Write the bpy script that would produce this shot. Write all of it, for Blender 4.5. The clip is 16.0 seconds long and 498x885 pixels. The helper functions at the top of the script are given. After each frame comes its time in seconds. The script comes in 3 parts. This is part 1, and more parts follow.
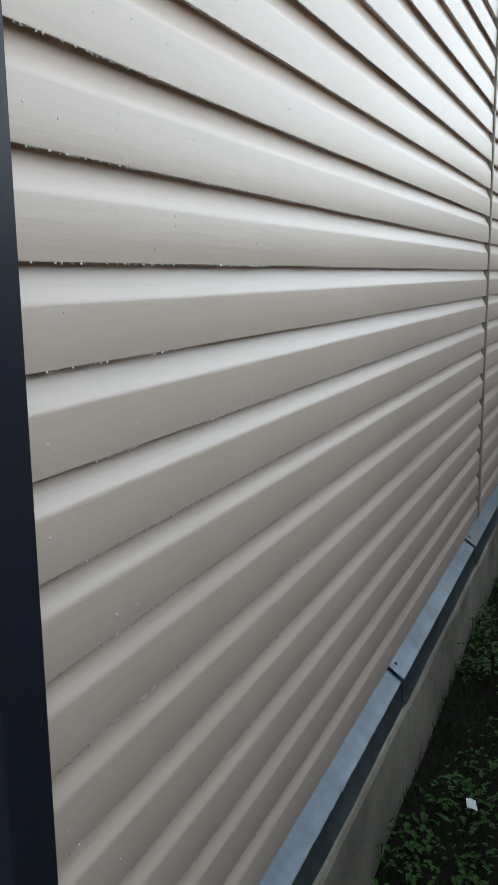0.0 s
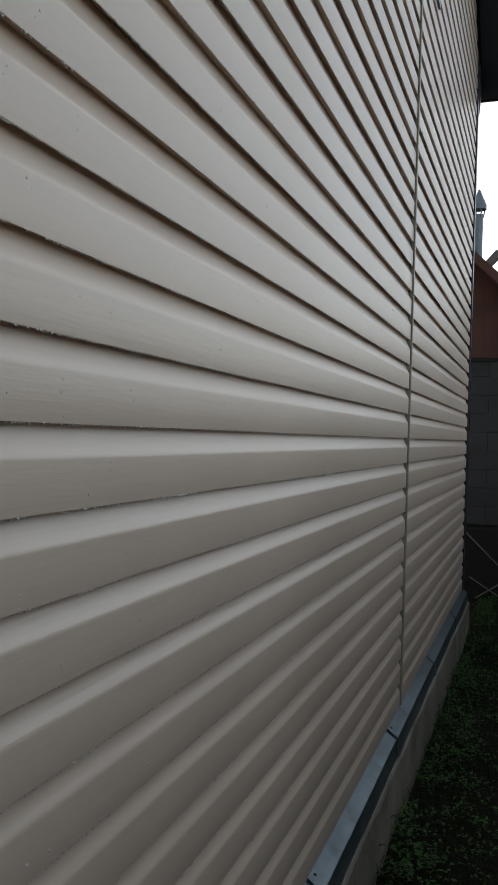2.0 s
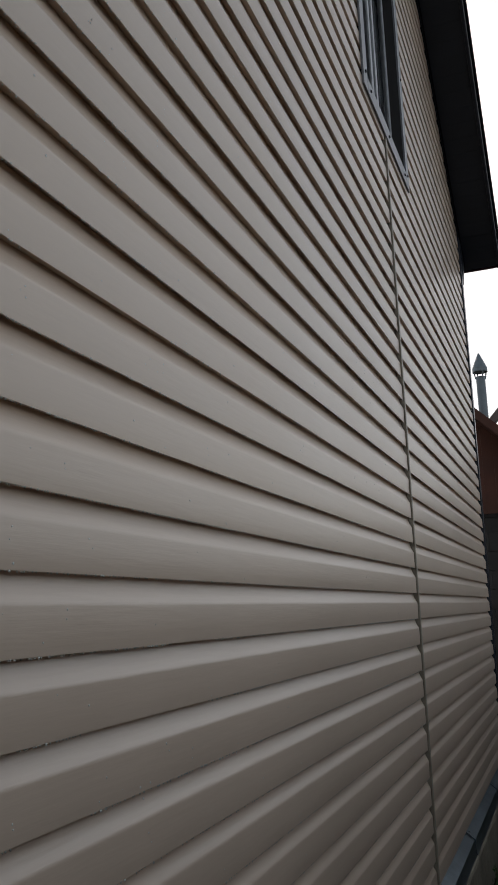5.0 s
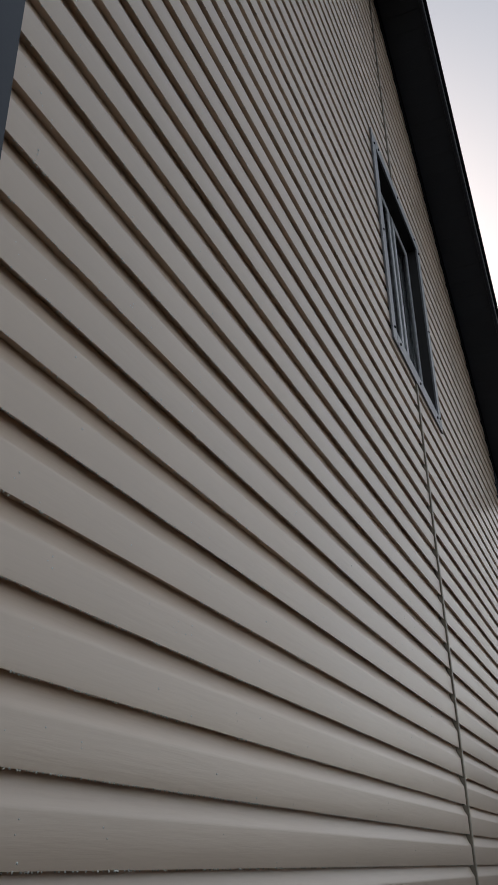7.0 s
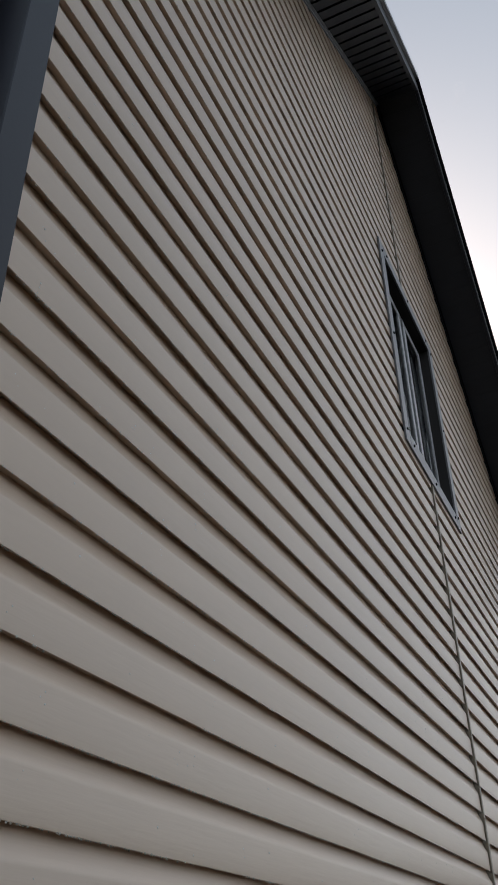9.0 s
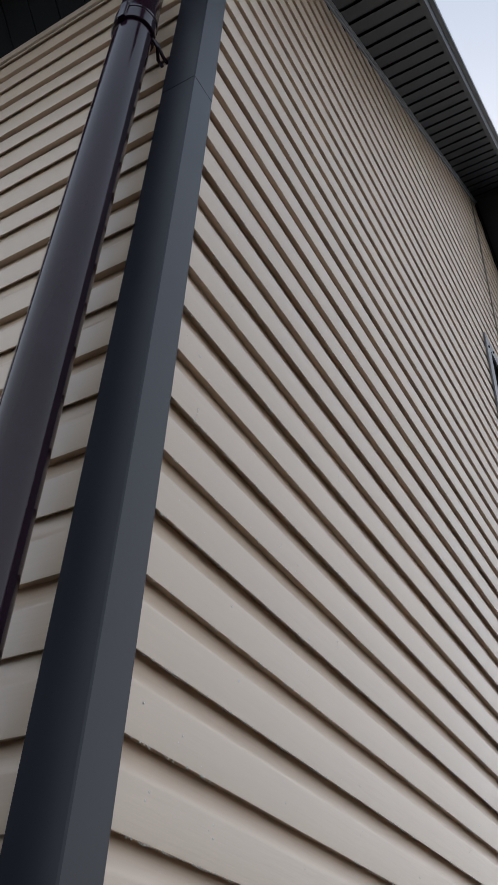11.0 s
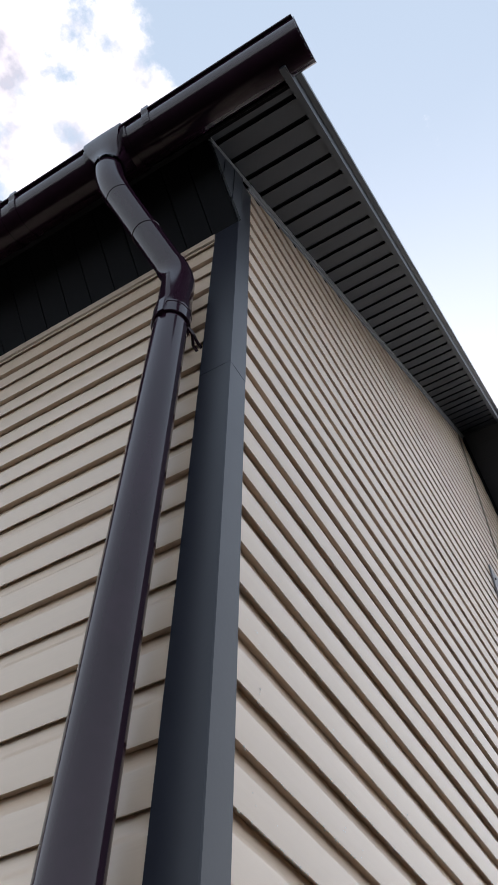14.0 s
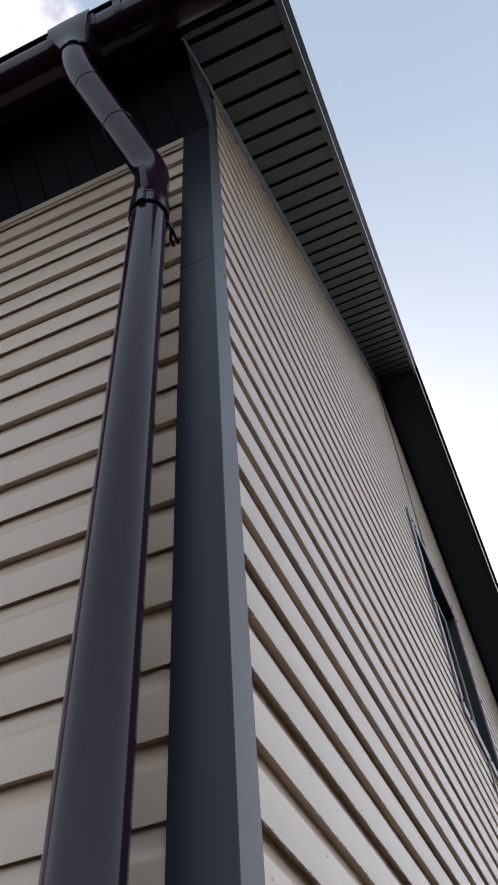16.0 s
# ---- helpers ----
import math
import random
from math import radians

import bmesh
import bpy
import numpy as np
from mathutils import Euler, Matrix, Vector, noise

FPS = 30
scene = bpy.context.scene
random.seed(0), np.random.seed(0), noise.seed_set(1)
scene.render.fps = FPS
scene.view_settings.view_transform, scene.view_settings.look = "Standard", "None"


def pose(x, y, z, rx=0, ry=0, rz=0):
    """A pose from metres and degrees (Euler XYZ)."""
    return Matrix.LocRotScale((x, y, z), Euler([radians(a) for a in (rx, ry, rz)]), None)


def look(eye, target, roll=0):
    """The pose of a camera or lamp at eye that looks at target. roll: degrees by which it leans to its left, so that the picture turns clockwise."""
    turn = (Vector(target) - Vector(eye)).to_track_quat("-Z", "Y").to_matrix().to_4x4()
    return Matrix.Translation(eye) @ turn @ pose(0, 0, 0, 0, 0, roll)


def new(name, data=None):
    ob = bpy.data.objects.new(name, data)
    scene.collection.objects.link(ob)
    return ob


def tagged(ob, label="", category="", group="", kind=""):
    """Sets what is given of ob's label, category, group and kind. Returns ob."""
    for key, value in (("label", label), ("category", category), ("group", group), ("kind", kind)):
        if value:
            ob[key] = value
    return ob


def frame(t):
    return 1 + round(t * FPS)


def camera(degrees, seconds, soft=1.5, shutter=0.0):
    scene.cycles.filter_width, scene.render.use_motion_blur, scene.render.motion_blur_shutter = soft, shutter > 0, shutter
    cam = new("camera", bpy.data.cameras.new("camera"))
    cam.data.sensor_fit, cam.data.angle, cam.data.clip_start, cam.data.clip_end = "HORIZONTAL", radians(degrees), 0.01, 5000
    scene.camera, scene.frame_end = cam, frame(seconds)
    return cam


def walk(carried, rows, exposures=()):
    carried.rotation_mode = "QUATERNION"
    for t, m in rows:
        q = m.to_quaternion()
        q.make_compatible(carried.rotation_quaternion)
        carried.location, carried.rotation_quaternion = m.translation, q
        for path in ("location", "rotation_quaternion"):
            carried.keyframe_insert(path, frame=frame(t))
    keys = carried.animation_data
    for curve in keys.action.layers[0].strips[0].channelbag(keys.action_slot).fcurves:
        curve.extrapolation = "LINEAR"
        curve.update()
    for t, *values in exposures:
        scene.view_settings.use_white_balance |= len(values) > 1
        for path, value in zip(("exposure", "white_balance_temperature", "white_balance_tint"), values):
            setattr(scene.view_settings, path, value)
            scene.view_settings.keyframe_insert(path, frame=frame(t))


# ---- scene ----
cam = camera(32.89, 16.0, soft=0.8)
PATH = [
    (0, (-0.6448, -0.5778, 1.1314), (1.1521, 0.2113, 0.7460), -0.77),
    (0.5, (-0.6447, -0.5850, 1.1617), (1.1792, 0.1844, 0.8763), 0.36),
    (1, (-0.6714, -0.5869, 1.1939), (1.1862, 0.1283, 0.9997), 0.80),
    (1.5, (-0.7153, -0.6055, 1.2270), (1.1717, 0.0507, 1.1345), 0.48),
    (2, (-0.6957, -0.6044, 1.2564), (1.1954, 0.0464, 1.2395), 1.65),
    (2.5, (-0.6805, -0.6264, 1.2394), (1.2136, 0.0157, 1.2310), 1.42),
    (3, (-0.6708, -0.6443, 1.2351), (1.2230, -0.0013, 1.2306), 0.56),
    (3.2, (-0.6692, -0.6566, 1.2216), (1.2225, -0.0074, 1.2366), 0.47),
    (5.3, (-0.6765, -0.7119, 1.1925), (1.1347, -0.0178, 1.6801), -2.03),
    (5.5, (-0.6688, -0.7063, 1.1884), (1.1222, -0.0067, 1.7387), -1.92),
    (6, (-0.6538, -0.7087, 1.2124), (1.0698, 0.0329, 1.9048), -1.37),
    (6.5, (-0.6658, -0.7196, 1.2230), (1.0113, 0.0029, 2.0385), -1.33),
    (7, (-0.6696, -0.7333, 1.2632), (0.9710, -0.0311, 2.1661), -1.00),
    (7.5, (-0.6594, -0.7647, 1.2756), (0.9462, -0.0788, 2.2510), -1.32),
    (8, (-0.6596, -0.7955, 1.2834), (0.9112, -0.1139, 2.3168), -1.98),
    (8.2, (-0.6621, -0.8066, 1.2877), (0.8799, -0.1233, 2.3626), -2.53),
    (10.5, (-0.7189, -0.6984, 1.3413), (0.7299, 0.0542, 2.4964), 3.26),
    (11, (-0.7709, -0.7010, 1.3459), (0.5454, 0.1278, 2.6030), 3.30),
    (11.5, (-0.7916, -0.6733, 1.3453), (0.4279, 0.1899, 2.6749), 2.48),
    (12, (-0.8001, -0.6897, 1.3495), (0.3205, 0.2220, 2.7326), 3.27),
    (12.5, (-0.8522, -0.6785, 1.3629), (0.1799, 0.1838, 2.8432), 4.31),
    (13, (-0.8778, -0.6791, 1.3651), (0.0998, 0.1095, 2.9215), 3.96),
    (13.5, (-0.9090, -0.6733, 1.3722), (0.0648, 0.0226, 2.9745), 2.37),
    (14, (-0.9266, -0.6405, 1.3755), (0.0735, -0.0242, 2.9941), 1.14),
    (14.5, (-0.9468, -0.5845, 1.3453), (0.0845, 0.0006, 2.9559), 0.74),
    (15, (-0.9616, -0.5362, 1.3229), (0.0936, 0.0167, 2.9294), 0.03),
    (15.5, (-0.9324, -0.4740, 1.3206), (0.1659, 0.0313, 2.9138), -2.60),
    (16, (-0.9019, -0.3942, 1.3133), (0.2827, 0.0376, 2.8658), -4.67),
]
walk(cam, [(t, look(eye, target, roll)) for t, eye, target, roll in PATH],
     [(0, 1.50, 6400, 14.5), (0.5, 1.42, 6420, 14.5), (1.0, 1.14, 6500, 15.5), (1.5, 0.60, 6560, 15.5), (2.5, 0.40, 6600, 16), (5.5, -0.02, 6940, 20.5),
      (8.0, -0.03, 6860, 20), (10.5, 0.60, 6940, 21), (12.5, 1.04, 6960, 23), (14.5, 1.10, 6860, 21.5), (16.0, 0.74, 6740, 21.5)])

# ---- world and sun ----
SUN_ELEVATION, SUN_TURN = 35, 72
CLOUD_AT = (0.051, 0.307, 0.950)
world = bpy.data.worlds.new("sky")
scene.world = world
world.use_nodes = True
wn, wl = world.node_tree.nodes, world.node_tree.links
back = wn["Background"]
sky = wn.new("ShaderNodeTexSky")
sky.sky_type, sky.sun_disc = "NISHITA", False
sky.sun_elevation, sky.sun_rotation = radians(SUN_ELEVATION), radians(SUN_TURN)
sky.air_density, sky.dust_density, sky.ozone_density = 1.0, 2.5, 1.0
clouds = wn.new("ShaderNodeTexNoise")
clouds.inputs["Scale"].default_value = 7.0
clouds.inputs["Detail"].default_value = 10.0
clouds.inputs["Roughness"].default_value = 0.6
cloud_ramp = wn.new("ShaderNodeMapRange")
cloud_ramp.interpolation_type = "SMOOTHSTEP"
cloud_ramp.inputs["From Min"].default_value, cloud_ramp.inputs["From Max"].default_value = 0.50, 0.66
# one heap of cloud stands over the eave, the rest of the sky is thin haze
where, near_cloud, bank, cover = (wn.new(k) for k in ("ShaderNodeTexCoord", "ShaderNodeVectorMath", "ShaderNodeMapRange", "ShaderNodeMath"))
near_cloud.operation = "DOT_PRODUCT"
near_cloud.inputs[1].default_value = CLOUD_AT
wl.new(where.outputs["Generated"], near_cloud.inputs[0])
bank.inputs["From Min"].default_value, bank.inputs["From Max"].default_value = 0.981, 0.996
bank.inputs["To Min"].default_value, bank.inputs["To Max"].default_value = -0.16, 0.11
wl.new(near_cloud.outputs["Value"], bank.inputs["Value"])
cover.operation = "ADD"
wl.new(clouds.outputs["Fac"], cover.inputs[0])
wl.new(bank.outputs["Result"], cover.inputs[1])
cloud_mix = wn.new("ShaderNodeMix")
cloud_mix.data_type = "RGBA"
# the cloud has bright crowns and grey hollows
billow, crown = wn.new("ShaderNodeTexNoise"), wn.new("ShaderNodeMix")
billow.inputs["Scale"].default_value, billow.inputs["Detail"].default_value = 15.0, 8.0
crown.data_type = "RGBA"
crown.inputs["A"].default_value, crown.inputs["B"].default_value = (2.7, 2.95, 3.4, 1), (7.5, 7.5, 7.5, 1)
spread = wn.new("ShaderNodeMapRange")
spread.inputs["From Min"].default_value, spread.inputs["From Max"].default_value = 0.36, 0.60
wl.new(billow.outputs["Fac"], spread.inputs["Value"])
wl.new(spread.outputs["Result"], crown.inputs["Factor"])
wl.new(crown.outputs["Result"], cloud_mix.inputs["B"])
haze = wn.new("ShaderNodeMix")
haze.data_type = "RGBA"
haze.inputs["Factor"].default_value = 0.7
# the haze is white low down and thins out to pale blue overhead
axes, rise, veil = wn.new("ShaderNodeSeparateXYZ"), wn.new("ShaderNodeMapRange"), wn.new("ShaderNodeMix")
veil.data_type = "RGBA"
rise.inputs["From Min"].default_value, rise.inputs["From Max"].default_value = 0.42, 0.95
wl.new(where.outputs["Generated"], axes.inputs[0])
wl.new(axes.outputs["Z"], rise.inputs["Value"])
wl.new(rise.outputs["Result"], veil.inputs["Factor"])
veil.inputs["A"].default_value, veil.inputs["B"].default_value = (5.4, 6.6, 7.0, 1), (2.35, 3.25, 3.85, 1)
wl.new(veil.outputs["Result"], haze.inputs["B"])
wl.new(cover.outputs["Value"], cloud_ramp.inputs["Value"])
wl.new(cloud_ramp.outputs["Result"], cloud_mix.inputs["Factor"])
wl.new(sky.outputs["Color"], haze.inputs["A"])
wl.new(haze.outputs["Result"], cloud_mix.inputs["A"])
wl.new(cloud_mix.outputs["Result"], back.inputs["Color"])
back.inputs["Strength"].default_value = 0.12

sun_data = bpy.data.lights.new("sun", "SUN")
sun_data.energy, sun_data.angle, sun_data.color = 1.0, radians(20), (1.0, 0.96, 0.9)
sun = new("sun", sun_data)
az = radians(SUN_TURN)
sun.matrix_world = look((0, 0, 20), (-math.sin(az) * math.cos(radians(SUN_ELEVATION)), -math.cos(az) * math.cos(radians(SUN_ELEVATION)),
                                     20 - math.sin(radians(SUN_ELEVATION))))


# ---- materials ----
def material(name, colour, rough=0.5, metal=0.0, vary=0.12, scale=3.0, fine=60.0, bump=0.15, stretch=(1, 1, 1), spec=0.5, coat=0.0, stain=None,
             bump_scale=None, per_object=0.0, bump_distance=0.002):
    """A surface with broad and fine colour variation and fine relief, in object space."""
    m = bpy.data.materials.new(name)
    m.use_nodes = True
    n, k = m.node_tree.nodes, m.node_tree.links
    b = n["Principled BSDF"]
    co, mp = n.new("ShaderNodeTexCoord"), n.new("ShaderNodeMapping")
    mp.inputs["Scale"].default_value = stretch
    k.new(co.outputs["Object"], mp.inputs["Vector"])
    broad, grain = n.new("ShaderNodeTexNoise"), n.new("ShaderNodeTexNoise")
    broad.inputs["Scale"].default_value, broad.inputs["Detail"].default_value = scale, 5
    grain.inputs["Scale"].default_value, grain.inputs["Detail"].default_value = fine, 4
    k.new(co.outputs["Object"], broad.inputs["Vector"])
    k.new(mp.outputs["Vector"], grain.inputs["Vector"])
    mix = n.new("ShaderNodeMix")
    mix.data_type = "RGBA"
    dark = stain or [c * (1 - vary * 1.6) for c in colour]
    light = [min(1, c * (1 + vary)) for c in colour]
    mix.inputs["A"].default_value, mix.inputs["B"].default_value = (*dark, 1), (*light, 1)
    add = n.new("ShaderNodeMath")
    add.operation = "MULTIPLY_ADD"
    add.inputs[1].default_value = 0.35
    k.new(grain.outputs["Fac"], add.inputs[0])
    ramp = n.new("ShaderNodeMapRange")
    ramp.inputs["From Min"].default_value, ramp.inputs["From Max"].default_value = 0.3, 0.7
    ramp.inputs["To Min"].default_value, ramp.inputs["To Max"].default_value = 0.1, 0.65
    k.new(broad.outputs["Fac"], ramp.inputs["Value"])
    k.new(ramp.outputs["Result"], add.inputs[2])
    k.new(add.outputs["Value"], mix.inputs["Factor"])
    colour_out = mix.outputs["Result"]
    if per_object:
        info, hsv, span = n.new("ShaderNodeObjectInfo"), n.new("ShaderNodeHueSaturation"), n.new("ShaderNodeMapRange")
        span.inputs["To Min"].default_value, span.inputs["To Max"].default_value = 1 - per_object, 1 + per_object
        k.new(info.outputs["Random"], span.inputs["Value"])
        k.new(span.outputs["Result"], hsv.inputs["Value"])
        k.new(colour_out, hsv.inputs["Color"])
        colour_out = hsv.outputs["Color"]
    k.new(colour_out, b.inputs["Base Color"])
    rr = n.new("ShaderNodeMapRange")
    rr.inputs["To Min"].default_value, rr.inputs["To Max"].default_value = max(0.02, rough - 0.08), min(1, rough + 0.1)
    k.new(broad.outputs["Fac"], rr.inputs["Value"])
    k.new(rr.outputs["Result"], b.inputs["Roughness"])
    b.inputs["Metallic"].default_value = metal
    b.inputs["Specular IOR Level"].default_value = spec
    b.inputs["Coat Weight"].default_value, b.inputs["Coat Roughness"].default_value = coat, rough * 0.8
    if bump:
        bp = n.new("ShaderNodeBump")
        bp.inputs["Strength"].default_value, bp.inputs["Distance"].default_value = bump, bump_distance
        k.new(grain.outputs["Fac"], bp.inputs["Height"])
        k.new(bp.outputs["Normal"], b.inputs["Normal"])
    return m


VINYL = material("vinyl_siding", (0.655, 0.505, 0.393), 0.33, vary=0.07, scale=1.3, fine=26, bump=0.2, spec=0.85, stretch=(0.35, 1, 5), per_object=0.025)
VINYL_B = material("vinyl_siding_side", (0.655, 0.505, 0.393), 0.33, vary=0.07, scale=1.3, fine=26, bump=0.2, spec=0.85, stretch=(1, 0.35, 5), per_object=0.025)
GREY_PVC = material("anthracite_pvc", (0.0165, 0.0185, 0.028), 0.33, spec=0.36, vary=0.1, scale=2, fine=90, bump=0.05)
BROWN_PVC = material("brown_pvc", (0.024, 0.0090, 0.0190), 0.12, vary=0.3, scale=4, fine=50, bump=0.02, spec=0.36)
SOFFIT = material("dark_soffit_sheet", (0.023, 0.027, 0.037), 0.48, spec=0.4, vary=0.15, scale=3, fine=70, bump=0.08)
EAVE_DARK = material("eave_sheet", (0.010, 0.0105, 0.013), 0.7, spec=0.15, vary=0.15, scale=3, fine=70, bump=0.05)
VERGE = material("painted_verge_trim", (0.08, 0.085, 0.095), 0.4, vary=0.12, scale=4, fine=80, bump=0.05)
# pale grey holds the light that the glossy soffit trim catches
EDGE = material("lit_edge_trim", (0.30, 0.315, 0.345), 0.4, vary=0.12, scale=4, fine=80, bump=0.05)
ROOF = material("roof_sheet", (0.065, 0.055, 0.052), 0.5, vary=0.15, scale=2, fine=40, bump=0.1)
TRIM = material("grey_window_trim", (0.22, 0.22, 0.235), 0.35, vary=0.1, scale=4, fine=80, bump=0.04)
REVEAL = material("brown_reveal", (0.018, 0.014, 0.013), 0.6, vary=0.15, scale=5, fine=60, bump=0.05)
FRAME = material("window_frame_pvc", (0.33, 0.335, 0.345), 0.35, vary=0.06, scale=5, fine=60, bump=0.03)
SCREW = material("dark_screw", (0.01, 0.01, 0.01), 0.4, metal=0.6, vary=0.1, bump=0)
ZINC = material("galvanised_steel", (0.17, 0.205, 0.225), 0.36, metal=0.75, vary=0.35, scale=9, fine=45, bump=0.25)
CONCRETE = material("concrete", (0.25, 0.215, 0.16), 0.9, vary=0.45, scale=3.5, fine=45, bump=0.6, bump_distance=0.006)
SOIL = material("soil", (0.011, 0.009, 0.006), 0.95, spec=0.08, vary=0.4, scale=2.2, fine=22, bump=0.8, stain=(0.010, 0.011, 0.006), bump_distance=0.03)
LEAF = material("weed_leaf", (0.030, 0.078, 0.012), 0.55, spec=0.2, vary=0.5, scale=6, fine=40, bump=0.1)
GRASS = material("grass_blade", (0.020, 0.036, 0.008), 0.65, spec=0.15, vary=0.4, scale=5, fine=30, bump=0.05)
PLASTER = material("plain_wall", (0.55, 0.5, 0.43), 0.8, vary=0.1, scale=2, fine=40, bump=0.2)
WOOD = material("brown_boards", (0.098, 0.036, 0.024), 0.75, vary=0.3, scale=3, fine=18, bump=0.4, stretch=(1, 6, 0.6), per_object=0.2)
BLOCK = material("grey_blocks", (0.042, 0.040, 0.040), 0.9, vary=0.25, scale=3, fine=30, bump=0.5, per_object=0.15)
SHED_DARK = material("dark_planks", (0.012, 0.009, 0.010), 0.85, vary=0.3, scale=3, fine=20, bump=0.3)
FENCE = material("weathered_boards", (0.15, 0.12, 0.09), 0.85, vary=0.25, scale=2, fine=20, bump=0.3, stretch=(6, 1, 0.6), per_object=0.15)
LATH = material("weathered_lath", (0.16, 0.13, 0.12), 0.8, vary=0.2, scale=6, fine=40, bump=0.3)
TIN = material("grey_tin", (0.16, 0.18, 0.19), 0.4, metal=0.5, vary=0.2, scale=5, fine=40, bump=0.1)
STRIP = material("joint_vinyl", (0.34, 0.29, 0.225), 0.4, vary=0.1, scale=4, fine=60, bump=0.08)
PAPER = material("white_scrap", (0.75, 0.76, 0.76), 0.6, vary=0.1, scale=20, fine=90, bump=0.05)


def clear(name, colour, rough, transmission, ior=1.33):
    m = bpy.data.materials.new(name)
    m.use_nodes = True
    b = m.node_tree.nodes["Principled BSDF"]
    b.inputs["Base Color"].default_value = (*colour, 1)
    b.inputs["Roughness"].default_value = rough
    b.inputs["Transmission Weight"].default_value = transmission
    b.inputs["IOR"].default_value = ior
    return m


# both waters are part opaque white, in place of the sky light drops gather
BEAD = clear("hanging_water", (0.93, 0.92, 0.88), 0.06, 0.45)
DEW = clear("fine_water", (0.90, 0.88, 0.84), 0.10, 0.12)
GLASS = clear("window_glass", (0.92, 0.96, 0.95), 0.01, 1.0, 1.5)


# ---- mesh helpers ----
def link(name, verts, faces, mat, parent=None, label="", smooth=False):
    me = bpy.data.meshes.new(name)
    me.from_pydata(verts, [], faces)
    me.validate()
    me.materials.append(mat)
    bm = bmesh.new()
    bm.from_mesh(me)
    bmesh.ops.recalc_face_normals(bm, faces=bm.faces)
    bm.to_mesh(me)
    bm.free()
    if smooth:
        for p in me.polygons:
            p.use_smooth = True
        me.set_sharp_from_angle(angle=radians(38))
    ob = new(name, me)
    if parent:
        ob.parent = parent
    if label:
        ob["label"] = label
    return ob


def thing(name, label, category, group="", kind="", at=(0, 0, 0)):
    e = new(name)
    e.location = at
    e.empty_display_size = 0.1
    bpy.context.view_layer.update()
    return tagged(e, label, category, group, kind)


def part(name, bm, mat, parent=None, label="", smooth=False):
    me = bpy.data.meshes.new(name)
    bmesh.ops.recalc_face_normals(bm, faces=bm.faces)
    bm.to_mesh(me)
    bm.free()
    me.materials.append(mat)
    if smooth:
        for p in me.polygons:
            p.use_smooth = True
        me.set_sharp_from_angle(angle=radians(38))
    ob = new(name, me)
    if parent:
        ob.parent = parent
        ob.location = -parent.location if not parent.parent else Vector((0, 0, 0))
    if label:
        ob["label"] = label
    return ob


def box(bm, lo, hi, bevel=0.0):
    m = Matrix.LocRotScale([(a + b) / 2 for a, b in zip(lo, hi)], None, [b - a for a, b in zip(lo, hi)])
    got = bmesh.ops.create_cube(bm, size=1, matrix=m)
    if bevel:
        edges = list({e for v in got["verts"] for e in v.link_edges})
        bmesh.ops.bevel(bm, geom=edges, offset=bevel, segments=2, affect="EDGES")
    return bm


def prism(bm, outline, axis, a, b):
    """Extrude a 2D outline along an axis from a to b: 'x' takes (y, z), 'y' takes (x, z), 'z' takes (x, y)."""
    def p(u, v, w):
        return {"x": (w, u, v), "y": (u, w, v), "z": (u, v, w)}[axis]
    one = [bm.verts.new(p(u, v, a)) for u, v in outline]
    two = [bm.verts.new(p(u, v, b)) for u, v in outline]
    bm.faces.new(one), bm.faces.new(two[::-1])
    for i in range(len(outline)):
        j = (i + 1) % len(outline)
        bm.faces.new((one[i], one[j], two[j], two[i]))
    return bm


def tube(bm, points, radius, sides=24, wall=0.004, cap=True):
    """A round pipe along points, with an open lip."""
    rings = []
    pts = [Vector(p) for p in points]
    ref = None
    for i, p in enumerate(pts):
        d = (pts[min(i + 1, len(pts) - 1)] - pts[max(i - 1, 0)]).normalized()
        if ref is None:
            ref = d.orthogonal().normalized()
        u = (ref - d * ref.dot(d)).normalized()
        ref = u
        v = d.cross(u)
        r = radius[i] if isinstance(radius, (list, tuple)) else radius
        rings.append([bm.verts.new(p + (u * math.cos(2 * math.pi * k / sides) + v * math.sin(2 * math.pi * k / sides)) * r) for k in range(sides)])
    for a, b in zip(rings, rings[1:]):
        for k in range(sides):
            bm.faces.new((a[k], a[(k + 1) % sides], b[(k + 1) % sides], b[k]))
    if cap:
        bm.faces.new(rings[0][::-1]), bm.faces.new(rings[-1])
    return bm


def bend(a, b, c, r, steps=7):
    """Points round the corner b between a and c."""
    a, b, c = Vector(a), Vector(b), Vector(c)
    p, q = b + (a - b).normalized() * r, b + (c - b).normalized() * r
    return [(p * (1 - t) ** 2 + b * 2 * t * (1 - t) + q * t * t) for t in [i / steps for i in range(steps + 1)]]


# ---- measures of the house ----
B = 0.115             # exposed height of one moulded board
W = 6.76              # gable wall, corner to corner
MID = 3.445           # under the ridge
FAR_RUN = W - MID
JX = 3.31             # upright joint between the siding panels
EAVE, PITCH = 4.63, 0.712   # height of the gable soffit at the corner, rise per metre
WALL_B_TOP = 4.18
DEPTH = 8.0           # house behind the gable wall
LIP = 0.018           # how far a board's lower lip stands out
WX0, WX1, WZ0, WZ1 = 2.81, 3.96, 3.59, 5.02   # outside of the window trim
TRIM_W = 0.085
GROUND = -0.40


FAR_EAVE = 4.50       # the far slope starts a little lower and is steeper
FAR_PITCH = (EAVE + PITCH * MID - FAR_EAVE) / FAR_RUN


def roof_z(x):
    return EAVE + PITCH * x if x < MID else FAR_EAVE + FAR_PITCH * (W - x)


